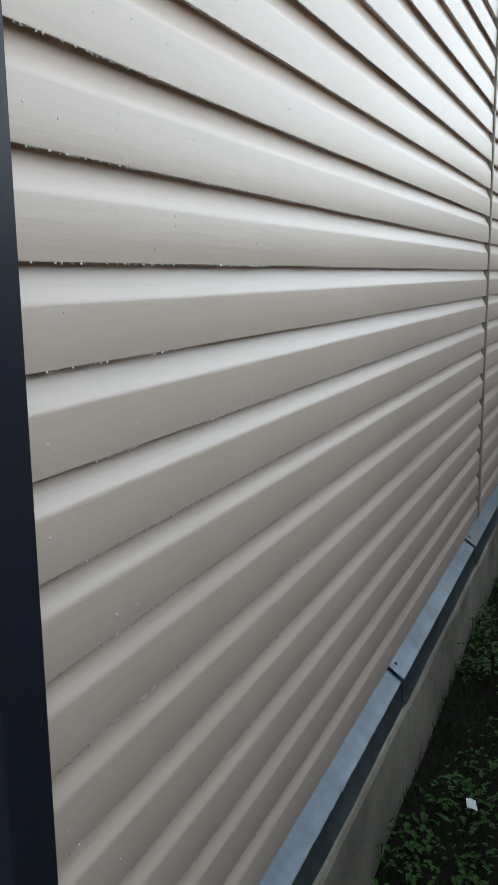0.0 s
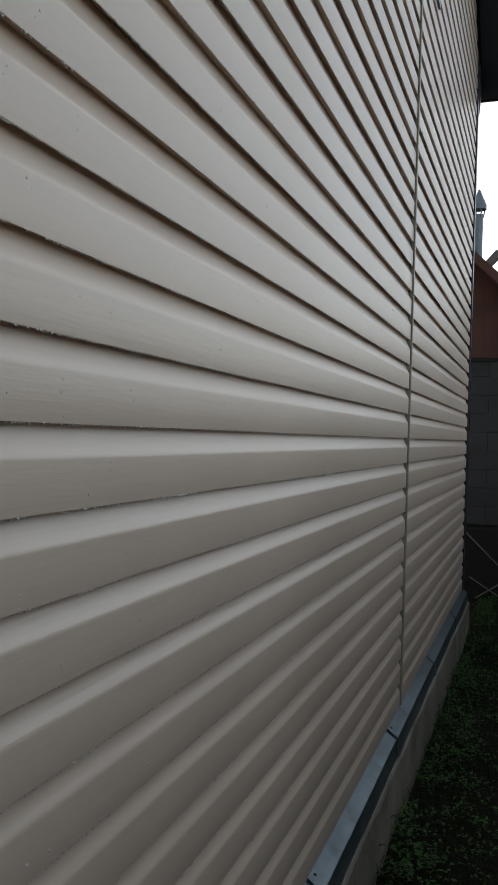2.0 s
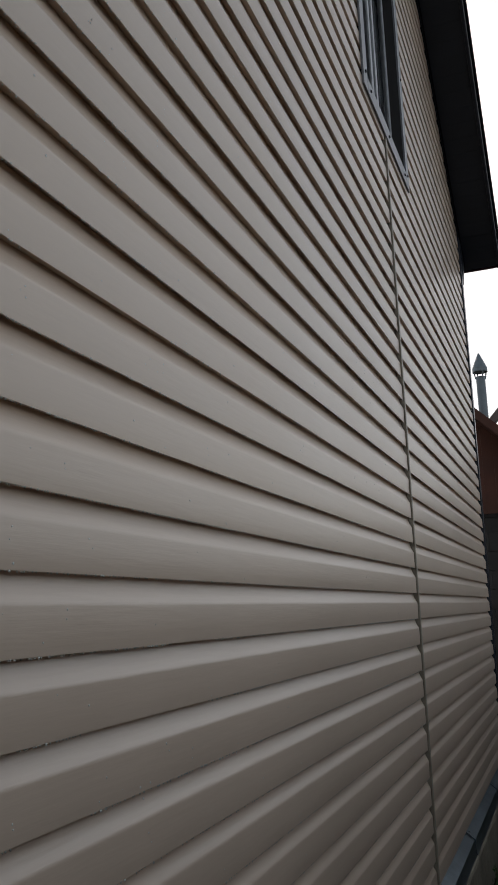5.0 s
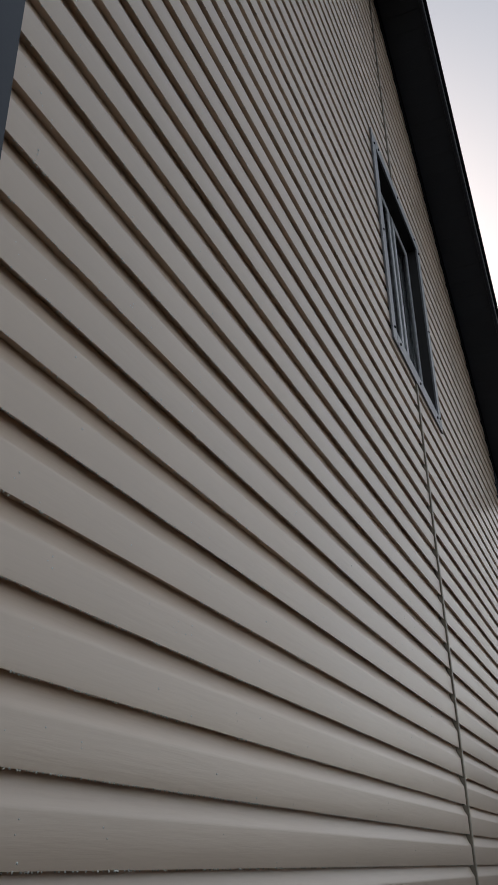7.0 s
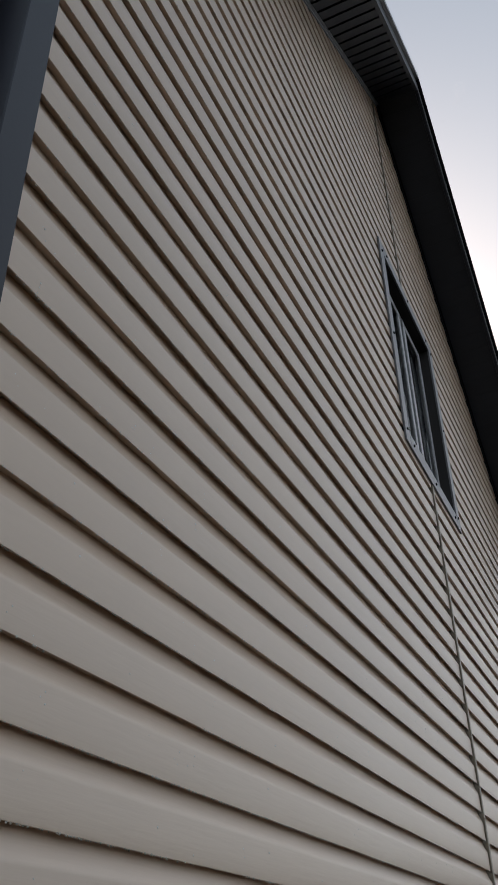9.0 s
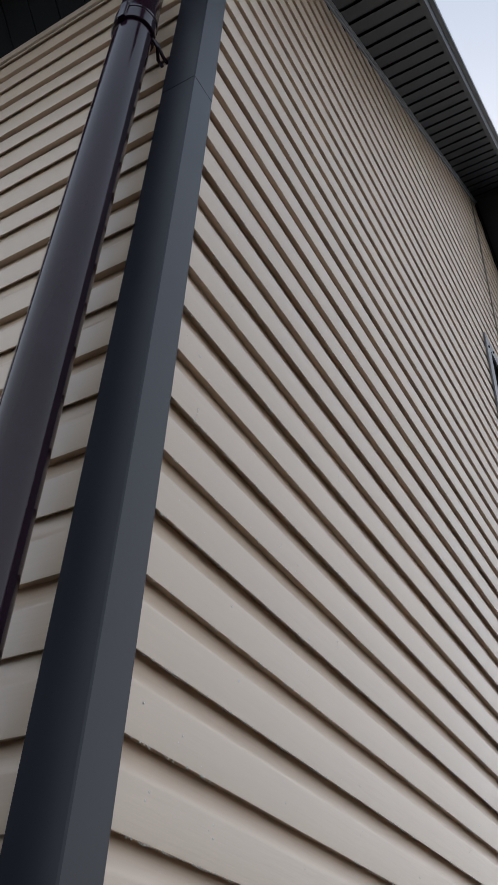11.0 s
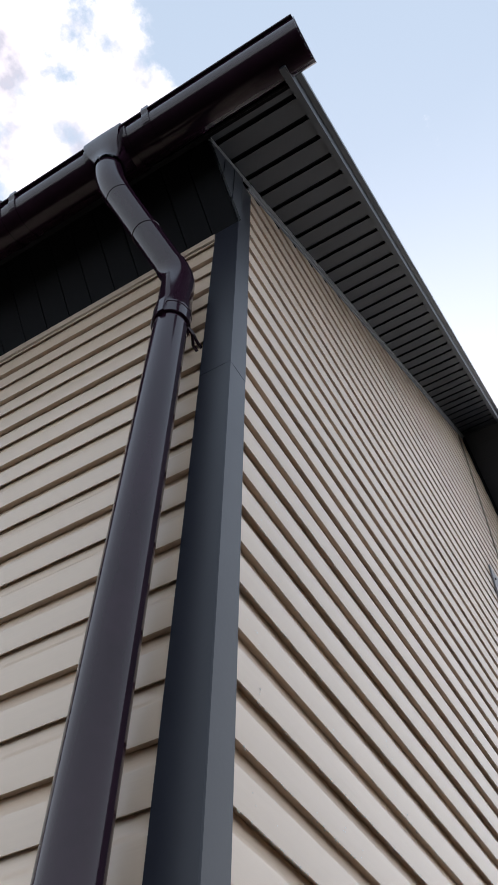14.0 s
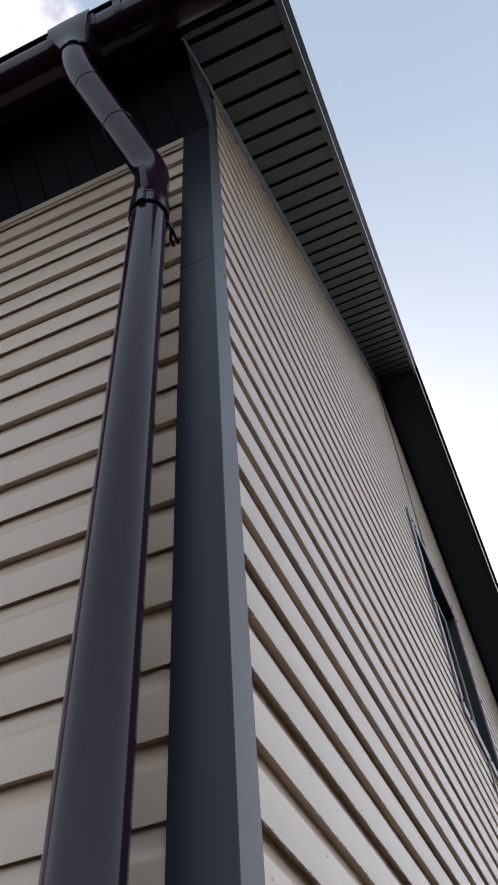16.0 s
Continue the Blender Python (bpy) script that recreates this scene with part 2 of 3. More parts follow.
# ---- ground ----
def build_ground():
    verts, faces = [], []
    xs = [-300, -60, -15, -5] + [i * 0.25 - 3 for i in range(61)] + [18, 40, 90, 300]
    ys = [-300, -60, -15, -6] + [i * 0.2 - 4 for i in range(22)] + [0.5, 4, 12, 60, 300]
    for y in ys:
        for x in xs:
            near = abs(x) < 14 and abs(y) < 5
            verts.append((x, y, GROUND + (noise.noise((x * 1.3, y * 1.3, 0)) * 0.035 if near else 0)))
    nx = len(xs)
    for j in range(len(ys) - 1):
        for i in range(nx - 1):
            faces.append((j * nx + i, j * nx + i + 1, (j + 1) * nx + i + 1, (j + 1) * nx + i))
    g = link("ground", verts, faces, SOIL, smooth=True)
    tagged(g, "dark damp soil with sparse grass beside the house", "ground", kind="structure")


build_ground()


# ---- house walls ----
def build_walls():
    bm = bmesh.new()
    ox0, ox1, oz0, oz1 = WX0 + TRIM_W, WX1 - TRIM_W, WZ0 + TRIM_W, WZ1 - TRIM_W
    y0, y1 = 0.005, 0.30
    prism(bm, [(0.0, -0.05), (ox0, -0.05), (ox0, roof_z(ox0)), (0.0, EAVE - 0.01)], "y", y0, y1)
    prism(bm, [(ox1, -0.05), (W, -0.05), (W, FAR_EAVE - 0.01), (ox1, roof_z(ox1))], "y", y0, y1)
    prism(bm, [(ox0, -0.05), (ox1, -0.05), (ox1, oz0), (ox0, oz0)], "y", y0, y1)
    prism(bm, [(ox0, oz1), (ox1, oz1), (ox1, roof_z(ox1)), (MID, roof_z(MID)), (ox0, roof_z(ox0))], "y", y0, y1)
    tagged(part("wall_south", bm, PLASTER), "gable wall clad in beige vinyl siding", "wall", kind="structure")
    bm = bmesh.new()
    box(bm, (0.005, 0.302, -0.05), (0.30, DEPTH, WALL_B_TOP + 0.35))
    tagged(part("wall_west", bm, PLASTER), "eave wall clad in beige vinyl siding", "wall", kind="structure")
    bm = bmesh.new()
    box(bm, (W - 0.30, 0.302, -0.05), (W, DEPTH, WALL_B_TOP + 0.35))
    tagged(part("wall_east", bm, PLASTER), "plain far side wall of the house", "wall", kind="structure")
    bm = bmesh.new()
    prism(bm, [(0.302, -0.05), (W - 0.302, -0.05), (W - 0.302, FAR_EAVE + 0.2), (MID, roof_z(MID)), (0.302, EAVE + 0.2)], "y", DEPTH - 0.3, DEPTH)
    tagged(part("wall_north", bm, PLASTER), "plain back wall of the house", "wall", kind="structure")
    bm = bmesh.new()
    box(bm, (0.302, 0.302, -0.05), (W - 0.302, DEPTH - 0.302, 0.0))
    box(bm, (0.302, 0.302, 2.6), (W - 0.302, DEPTH - 0.302, 2.8))
    tagged(part("floor", bm, PLASTER), "plain inner floor slabs of the house", "floor", kind="structure")


build_walls()


# ---- foundation ----
def build_foundation():
    """A cast strip with a rough top edge under the flashing."""
    verts, faces, n = [], [], 260
    for i in range(n + 1):
        x = -0.03 + (W + 0.06) * i / n
        a, b = noise.noise((x * 5, 0, 0)), noise.noise((x * 23, 3, 0))
        top = -0.120 + 0.006 * a + 0.004 * b
        face = -0.077 + 0.005 * noise.noise((x * 3, 7, 0)) + 0.002 * b
        rows = [(0.28, -0.06), (-0.046, -0.06), (-0.046, top + 0.004), (face + 0.006, top), (face, top - 0.012), (face + 0.002 * a, -0.22), (face - 0.004, -0.33), (face, -0.9), (0.28, -0.9)]
        verts += [(x, y, z) for y, z in rows]
    k = 9
    for i in range(n):
        for j in range(k):
            a, b = i * k + j, i * k + (j + 1) % k
            faces.append((a, b, b + k, a + k))
    faces += [tuple(range(k)), tuple(range(n * k + k - 1, n * k - 1, -1))]
    f = link("foundation", verts, faces, CONCRETE)
    tagged(f, "rough grey concrete foundation strip under the siding", "foundation", kind="structure")
    bm = bmesh.new()
    box(bm, (-0.03, 0.282, -0.9), (W + 0.03, DEPTH, -0.055))
    tagged(part("foundation_block", bm, CONCRETE), "plain concrete foundation under the house", "foundation", kind="structure")


build_foundation()


def build_flashing(x0, x1, seed, lap):
    """One folded length of the galvanised base flashing, with a dented front edge."""
    rnd = random.Random(seed)
    n = 190
    y_out, drop = -0.056, -0.105
    verts, faces = [], []
    for i in range(n + 1):
        x = x0 + (x1 - x0) * i / n
        # the near end lies over the length before it
        rise = 0.0065 * lap * (1 - i / n)
        w1, w2 = rnd.uniform(-1, 1), rnd.uniform(-1, 1)
        crush = 0.0005 + 0.0018 * max(0, noise.noise((x * 6, seed, 0))) * abs(noise.noise((x * 70, seed, 5)))
        dent = crush * w1 * 2
        wave = 0.0012 * math.sin(x * 9 + seed) + 0.0005 * math.sin(x * 31 + seed * 2)
        rows = [(-0.002, 0.004), (-0.030, -0.0165 + 0.0008 * math.sin(x * 17 + seed)), (y_out + 0.013, -0.0265), (y_out + 0.004 + dent * 0.6, -0.0320 + crush * w2), (y_out - 0.003 + dent, -0.037 + crush * w1 * 1.5),
                (y_out - 0.0015 + wave * 0.5, -0.075), (y_out - 0.003 + wave * 0.5, drop), (y_out - 0.008 + wave, drop - 0.007 + 0.0006 * w1), (y_out - 0.009 + wave, drop - 0.011 + 0.0006 * w2),
                (y_out - 0.005 + wave, drop - 0.010), (y_out - 0.001 + wave * 0.5, drop - 0.006), (y_out + 0.003, -0.042), (-0.030, -0.0205), (-0.002, 0.0)]
        verts += [(x, y - rise, z + rise) for y, z in rows]
    k = 14
    for i in range(n):
        for j in range(k):
            a, b = i * k + j, i * k + (j + 1) % k
            faces.append((a, b, b + k, a + k))
    faces.append(tuple(range(k)))
    faces.append(tuple(range(n * k + k - 1, n * k - 1, -1)))
    ob = link("drip_flashing", verts, faces, ZINC, smooth=True)
    for q in (0.03,):
        bm = bmesh.new()
        bmesh.ops.create_cone(bm, cap_ends=True, segments=10, radius1=0.006, radius2=0.004, depth=0.004,
                              matrix=Matrix.Translation((x0 + (x1 - x0) * q, -0.024 - 0.006 * lap, -0.0105 + 0.006 * lap)) @ pose(0, 0, 0, 35))
        part("screw", bm, SCREW, ob)
    return tagged(ob, "dented galvanised steel drip flashing along the wall base", "flashing", "base flashing lengths")


for i, (a, b) in enumerate([(0.06, 1.66), (1.63, 2.99), (2.96, 4.32), (4.29, 5.65), (5.62, W)]):
    build_flashing(a, b, i + 1, 1 if i else 0)


# ---- siding ----
def board_profile(z0, lock):
    """Front outline (y, z) of one moulded board from its lower lip up to the foot of the next one."""
    pts = [(-LIP + 0.0006, 0.0), (-LIP, 0.003), (-LIP, 0.30 * B), (-LIP * 0.998, 0.59 * B), (-LIP * 0.97, 0.622 * B), (-LIP * 0.89, 0.650 * B), (-LIP * 0.72, 0.695 * B),
           (-LIP * 0.53, 0.750 * B), (-LIP * 0.36, 0.805 * B), (-LIP * 0.20, 0.875 * B), (-LIP * 0.08, 0.94 * B), (0.0, B + (0.005 if lock else 0.0))]
    if lock:
        # the fold under the next board runs up behind its lip
        pts += [(-LIP + 0.0035, B + 0.005), (-LIP + 0.0028, B)]
    return [(y, z + z0) for y, z in pts]


def siding_panel(z0, left, right, top=None, bottom=None, snug=0.0):
    """Outline and mesh of one two-board panel. left and right give the ends at each height."""
    out = [(-LIP + 0.003, z0 + 0.012), (-LIP + 0.003, z0)] + board_profile(z0, True) + board_profile(z0 + B, False)
    last = out.pop()
    if snug:
        # the upper edge stands forward in the lock, close behind the next lip
        out = [(min(y, -snug) if z > z0 + 1.6 * B else y, z) for y, z in out]
        out += [(-snug, last[1])]
    out += [(0.001 - snug, last[1] + 0.010), (0.0045, last[1] + 0.010), (0.0045, z0 + 0.012)]
    if top is not None:
        out = [(y, min(z, top)) for y, z in out]
    if bottom is not None:
        out = [(y, max(z, bottom)) for y, z in out]
    verts = [(left(z), y, z) for y, z in out] + [(right(z), y, z) for y, z in out]
    n = len(out)
    faces = [(i, (i + 1) % n, n + (i + 1) % n, n + i) for i in range(n)] + [tuple(range(n)), tuple(range(2 * n - 1, n - 1, -1))]
    return verts, faces


def build_siding_south(parent):
    shared = {}
    rows = int(roof_z(MID) / (2 * B)) + 1
    for r in range(rows):
        z0 = r * 2 * B
        for side in (0, 1):
            lo, hi = (0.02, JX - 0.015) if side == 0 else (JX + 0.010, W - 0.02)
            if z0 + 2 * B > WZ0 + 0.04 and z0 < WZ1 - 0.04:
                if side == 0:
                    hi = WX0 + 0.04
                else:
                    lo = WX1 - 0.04
            plain = z0 + 2 * B + 0.01 < FAR_EAVE - 0.02
            if plain:
                key = (lo, hi)
                if key not in shared:
                    v, f = siding_panel(0, lambda z: lo, lambda z: hi)
                    ob = link("siding_panel", v, f, VINYL, parent, smooth=True)
                    shared[key] = ob.data
                else:
                    ob = new("siding_panel", shared[key])
                    ob.parent = parent
                ob.location = (0, 0, z0)
            else:
                cut = lambda z: (z - EAVE) / PITCH + 0.012
                if side == 0:
                    left, right = (lambda z: min(max(lo, cut(z)), hi - 0.001)), (lambda z: hi)
                else:
                    far_cut = lambda z: (z - FAR_EAVE) / FAR_PITCH + 0.012
                    left, right = (lambda z: min(max(lo, cut(z)), W - far_cut(z) - 0.001)), (lambda z: max(min(hi, W - far_cut(z)), lo + 0.001))
                if z0 > roof_z(MID) - 0.02:
                    continue
                v, f = siding_panel(z0, left, right, top=roof_z(MID) - 0.012)
                link("siding_panel", v, f, VINYL, parent, smooth=True)


def build_siding_round_window(parent):
    """The cut pieces under the window's sill trim and over its head trim."""
    for r in range(int(WZ0 / (2 * B)), int(WZ1 / (2 * B)) + 1):
        z0 = r * 2 * B
        for lo, hi in ((WX0 + 0.041, JX - 0.015), (JX + 0.010, WX1 - 0.041)):
            if z0 < WZ0 < z0 + 2 * B:
                v, f = siding_panel(z0, lambda z: lo, lambda z: hi, top=WZ0 + 0.04)
            elif z0 < WZ1 < z0 + 2 * B:
                v, f = siding_panel(z0, lambda z: lo, lambda z: hi, bottom=WZ1 - 0.04)
            else:
                continue
            link("siding_panel", v, f, VINYL, parent, smooth=True)


def build_siding_west(parent):
    v, f = siding_panel(0, lambda z: 0.02, lambda z: 3.68, snug=0.008)
    v2, f2 = siding_panel(0, lambda z: 3.69, lambda z: DEPTH, snug=0.008)
    turn = lambda vs: [(y, x, z) for x, y, z in vs]
    first = second = None
    z0 = -0.0156
    for r in range(19):
        z = z0 + r * 2 * B
        if z > WALL_B_TOP - 0.05:
            break
        if z + 2 * B > WALL_B_TOP + 0.12:
            a, fa = siding_panel(z, lambda q: 0.02, lambda q: 3.68, top=WALL_B_TOP + 0.1)
            link("siding_panel", turn(a), fa, VINYL_B, parent, smooth=True)
            continue
        for k, (vv, ff) in enumerate(((v, f), (v2, f2))):
            data = (first, second)[k]
            if data is None:
                ob = link("siding_panel", turn(vv), ff, VINYL_B, parent, smooth=True)
                if k == 0:
                    first = ob.data
                else:
                    second = ob.data
            else:
                ob = new("siding_panel", data)
                ob.parent = parent
            ob.location = (0, 0, z)


def build_top_channel():
    """Beige channel that closes the siding under the eave."""
    bm = bmesh.new()
    prism(bm, [(-0.0245, WALL_B_TOP - 0.040), (-0.0205, WALL_B_TOP - 0.043), (-0.0190, WALL_B_TOP - 0.040), (-0.0190, WALL_B_TOP + 0.002), (-0.0245, WALL_B_TOP + 0.004)], "y", 0.073, DEPTH)
    tagged(part("trim_eave", bm, VINYL_B), "beige vinyl channel closing the siding under the eave", "trim", kind="structure")


build_top_channel()


# ---- corner posts and joint strip ----
def build_corner_post(name, label, x0, sx, top, splice, outer=0.021):
    post = thing(name, label, "corner post", "corner posts")
    o, wa, wb, th = outer, 0.0545, 0.072, 0.004

    def shell(zlo, zhi, grow):
        bm = bmesh.new()
        g = grow
        out = [(-o - g, -o - g + 0.0025), (-o - g + 0.0025, -o - g), (wa, -o - g), (wa, 0.0), (wa - th, 0.0), (wa - th, -o - g + th), (-o - g + th, -o - g + th), (-o - g + th, wb - th), (0.0, wb - th),
               (0.0, wb), (-o - g, wb)]
        prism(bm, [(x0 + sx * u, v) for u, v in out], "z", zlo, zhi)
        return bm

    part("post_length", shell(-0.01, splice, 0.0), GREY_PVC, post)
    part("post_length", shell(splice + 0.0005, top, 0.0006), GREY_PVC, post)
    return post


build_corner_post("corner_post", "dark grey plastic corner post with a spliced joint", 0.0, 1, EAVE - 0.015, 3.24)
build_corner_post("corner_post", "dark grey plastic corner post at the far corner", W, -1, FAR_EAVE - 0.015, 3.24, 0.028)


def build_joint_strip(z0, z1):
    bm = bmesh.new()
    box(bm, (JX - 0.010, -0.0255, z0), (JX + 0.012, -0.0200, z1), 0.001)
    box(bm, (JX - 0.003, -0.0200, z0), (JX + 0.003, 0.004, z1))
    tagged(part("joint_strip", bm, STRIP), "narrow beige vinyl joining strip between siding panels", "trim", "joint strips")


build_joint_strip(0.004, WZ0)
build_joint_strip(WZ1, roof_z(JX) - 0.02)


# ---- window ----
def build_window():
    win = thing("window_1", "gable window with grey screwed metal trim and dark reveals", "window", kind="structure")
    t = TRIM_W
    y0, y1 = -0.030, -0.0195
    for lo, hi in (((WX0, y0, WZ0), (WX0 + t, y1, WZ1)), ((WX1 - t, y0, WZ0), (WX1, y1, WZ1)), ((WX0 + t + 0.001, y0, WZ1 - t), (WX1 - t - 0.001, y1, WZ1)),
                   ((WX0 + t + 0.001, y0, WZ0), (WX1 - t - 0.001, y1, WZ0 + t))):
        bm = bmesh.new()
        box(bm, lo, hi, 0.002)
        strip = part("trim", bm, TRIM, win, "grey painted metal trim strip")
        wide = hi[0] - lo[0] > hi[2] - lo[2]
        for q in (0.06, 0.5, 0.94):
            c = (lo[0] + (hi[0] - lo[0]) * q, y0, (lo[2] + hi[2]) / 2) if wide else ((lo[0] + hi[0]) / 2, y0, lo[2] + (hi[2] - lo[2]) * q)
            bm = bmesh.new()
            bmesh.ops.create_cone(bm, cap_ends=True, segments=12, radius1=0.009, radius2=0.006, depth=0.006, matrix=Matrix.Translation((c[0], c[1] - 0.003, c[2])) @ pose(0, 0, 0, 90))
            part("screw", bm, SCREW, strip)
    x0, x1, z0, z1 = WX0 + t, WX1 - t, WZ0 + t, WZ1 - t
    d = 0.100
    for lo, hi in (((x0 - 0.003, y1, z0), (x0 + 0.003, d, z1)), ((x1 - 0.003, y1, z0), (x1 + 0.003, d, z1)), ((x0 + 0.004, y1, z1 - 0.003), (x1 - 0.004, d, z1 + 0.003)),
                   ((x0 + 0.004, y1, z0 - 0.003), (x1 - 0.004, d, z0 + 0.003))):
        bm = bmesh.new()
        box(bm, lo, hi)
        part("reveal", bm, REVEAL, win, "dark brown reveal lining")
    f, fy0, fy1 = 0.068, d - 0.062, d
    x0, x1, z0, z1 = x0 + 0.004, x1 - 0.004, z0 + 0.004, z1 - 0.004
    mid = (x0 + x1) / 2
    for lo, hi in (((x0, fy0, z0), (x0 + f, fy1, z1)), ((x1 - f, fy0, z0), (x1, fy1, z1)), ((x0 + f, fy0, z1 - f), (x1 - f, fy1, z1)), ((x0 + f, fy0, z0), (x1 - f, fy1, z0 + f)),
                   ((mid - 0.035, fy0, z0 + f), (mid + 0.035, fy1 - 0.001, z1 - f))):
        bm = bmesh.new()
        box(bm, lo, hi, 0.006)
        part("window_frame", bm, FRAME, win, "grey plastic window frame bar")
    w = 0.058
    for a, b in ((x0 + f - 0.012, mid - 0.026), (mid + 0.026, x1 - f + 0.012)):
        za, zb = z0 + f - 0.012, z1 - f + 0.012
        ya, yb = fy0 - 0.012, fy0 - 0.001
        bm = bmesh.new()
        for lo, hi in (((a, ya, za), (a + w, yb, zb)), ((b - w, ya, za), (b, yb, zb)), ((a + w, ya, za), (b - w, yb, za + w)), ((a + w, ya, zb - w), (b - w, yb, zb))):
            box(bm, lo, hi, 0.004)
        sash = part("sash", bm, FRAME, win, "grey plastic sash rim")
        bm = bmesh.new()
        box(bm, (a + w - 0.004, fy0 + 0.012, za + w - 0.004), (b - w + 0.004, fy0 + 0.030, zb - w + 0.004))
        part("pane", bm, GLASS, sash, "dark reflecting glass pane").visible_shadow = False


build_window()


# ---- roof, soffits and fascia ----
OUT = 0.365       # gable overhang to the fascia
EX, EZ = -0.27, 4.50   # outer lower edge of the eave soffit


def slope_point(side, s, y, up):
    """A point at plan distance s from a corner along the slope; up is square to the plan."""
    x = s if side == 0 else W - s
    if y < -0.2 and y > -0.5:
        y += 0.042 * (max(s, 0) / MID if side == 0 else 1)
    return (x, y, (EAVE + PITCH * s if side == 0 else FAR_EAVE + FAR_PITCH * s) + up)


def slab(side, s0, s1, y0, y1, up0, up1):
    v = [slope_point(side, s, y, u) for u in (up0, up1) for s, y in ((s0, y0), (s1, y0), (s1, y1), (s0, y1))]
    return v, [(0, 1, 2, 3), (7, 6, 5, 4), (0, 1, 5, 4), (1, 2, 6, 5), (2, 3, 7, 6), (3, 0, 4, 7)]


def build_roof():
    roof = thing("roof", "dark sheet metal gable roof with boxed soffits", "roof", kind="structure")
    pitch_step = 0.1043
    for side in (0, 1):
        run, low = (MID, -0.34) if side == 0 else (FAR_RUN, -0.25)
        v, f = slab(side, low - 0.06, run, -0.39, DEPTH + 0.35, 0.155, 0.19)
        link("roof_sheet", v, f, ROOF, roof)
        v, f = slab(side, -0.27, run, -OUT + 0.01, -0.004, 0.020, 0.05)
        link("soffit_backing", v, f, EAVE_DARK, roof)
        lines = [-0.279] + [-0.218 + pitch_step * i for i in range(40) if -0.218 + pitch_step * i < run - 0.03] + [run + 0.008]
        for a, b in zip(lines, lines[1:]):
            gap = 0.0115 if side == 0 else 0.0008
            v, f = slab(side, a + gap, b - gap, -OUT, -0.024, 0.0, 0.026)
            link("soffit_panel", v, f, SOFFIT, roof)
        v, f = slab(side, low, run, -OUT - 0.026, -OUT - 0.002, -0.022, 0.154)
        link("fascia_board", v, f, SOFFIT, roof, "dark painted fascia board")
        # trims: lit colours on the near slope, near-black for shade on the far one
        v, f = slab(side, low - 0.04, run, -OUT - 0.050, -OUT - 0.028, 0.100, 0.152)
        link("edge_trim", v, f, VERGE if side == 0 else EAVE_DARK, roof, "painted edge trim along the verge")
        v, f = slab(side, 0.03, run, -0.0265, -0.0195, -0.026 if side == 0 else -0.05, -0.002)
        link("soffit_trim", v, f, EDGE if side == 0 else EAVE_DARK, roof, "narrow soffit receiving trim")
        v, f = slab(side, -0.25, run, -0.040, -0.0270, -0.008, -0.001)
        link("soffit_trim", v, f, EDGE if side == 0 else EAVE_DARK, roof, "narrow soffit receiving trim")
    # eave soffits, rising outwards to the gutter board
    for sx, x0, dz in ((1, 0.0, 0.0), (-1, W, FAR_EAVE - EAVE)):
        WALL_TOP, EZ, EV = WALL_B_TOP + dz, 4.50 + dz, EAVE + dz
        step, groove = (0.105, 0.004) if sx == 1 else (0.31, 0.001)
        for i in range(int(DEPTH / step)):
            a, b = -0.02 + i * step, -0.02 + (i + 1) * step - groove
            bm = bmesh.new()
            prism(bm, [(x0 + sx * -0.016, WALL_TOP), (x0 + sx * EX, EZ), (x0 + sx * EX, EZ + 0.02), (x0 + sx * -0.016, WALL_TOP + 0.02)], "y", a, b)
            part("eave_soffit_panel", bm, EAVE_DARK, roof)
        bm = bmesh.new()
        prism(bm, [(x0 + sx * -0.012, WALL_TOP + 0.024), (x0 + sx * (EX - 0.005), EZ + 0.024), (x0 + sx * (EX - 0.005), EZ + 0.03), (x0 + sx * -0.012, WALL_TOP + 0.03)], "y", -0.02, DEPTH)
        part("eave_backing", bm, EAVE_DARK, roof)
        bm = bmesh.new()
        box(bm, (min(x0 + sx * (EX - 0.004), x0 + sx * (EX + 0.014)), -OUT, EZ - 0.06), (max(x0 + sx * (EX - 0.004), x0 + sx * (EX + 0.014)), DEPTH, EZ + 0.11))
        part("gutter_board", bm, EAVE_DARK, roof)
        # triangular closing panel between the gable soffit and the eave soffit
        ends = [-0.022, -0.085, -0.150, -0.215, EX + 0.02]
        low = lambda u: WALL_TOP + (EZ - 0.01 - WALL_TOP) * (-0.022 - u) / (-0.022 - EX)
        high = lambda u: EV + PITCH * u - 0.006
        for u, w in zip(ends, ends[1:]):
            w += 0.005
            bm = bmesh.new()
            prism(bm, [(x0 + sx * u, low(u)), (x0 + sx * w, min(low(w), high(w) - 0.002)), (x0 + sx * w, high(w)), (x0 + sx * u, high(u))], "y", -0.033, -0.025)
            part("closing_panel", bm, SOFFIT, roof, "dark grey ribbed closing panel at the corner")
        bm = bmesh.new()
        prism(bm, [(x0 + sx * -0.022, low(-0.022) + 0.004), (x0 + sx * (EX + 0.03), low(EX + 0.03) - 0.01), (x0 + sx * (EX + 0.03), high(EX + 0.03) - 0.002), (x0 + sx * -0.022, high(-0.022) - 0.004)], "y", -0.022, -0.0205)
        part("closing_backing", bm, EAVE_DARK, roof)
    return roof


build_roof()


# ---- gutter ----
GX, GZ, GR = -0.355, 4.475, 0.080
OX = -0.374        # the outlet and the pipe below it


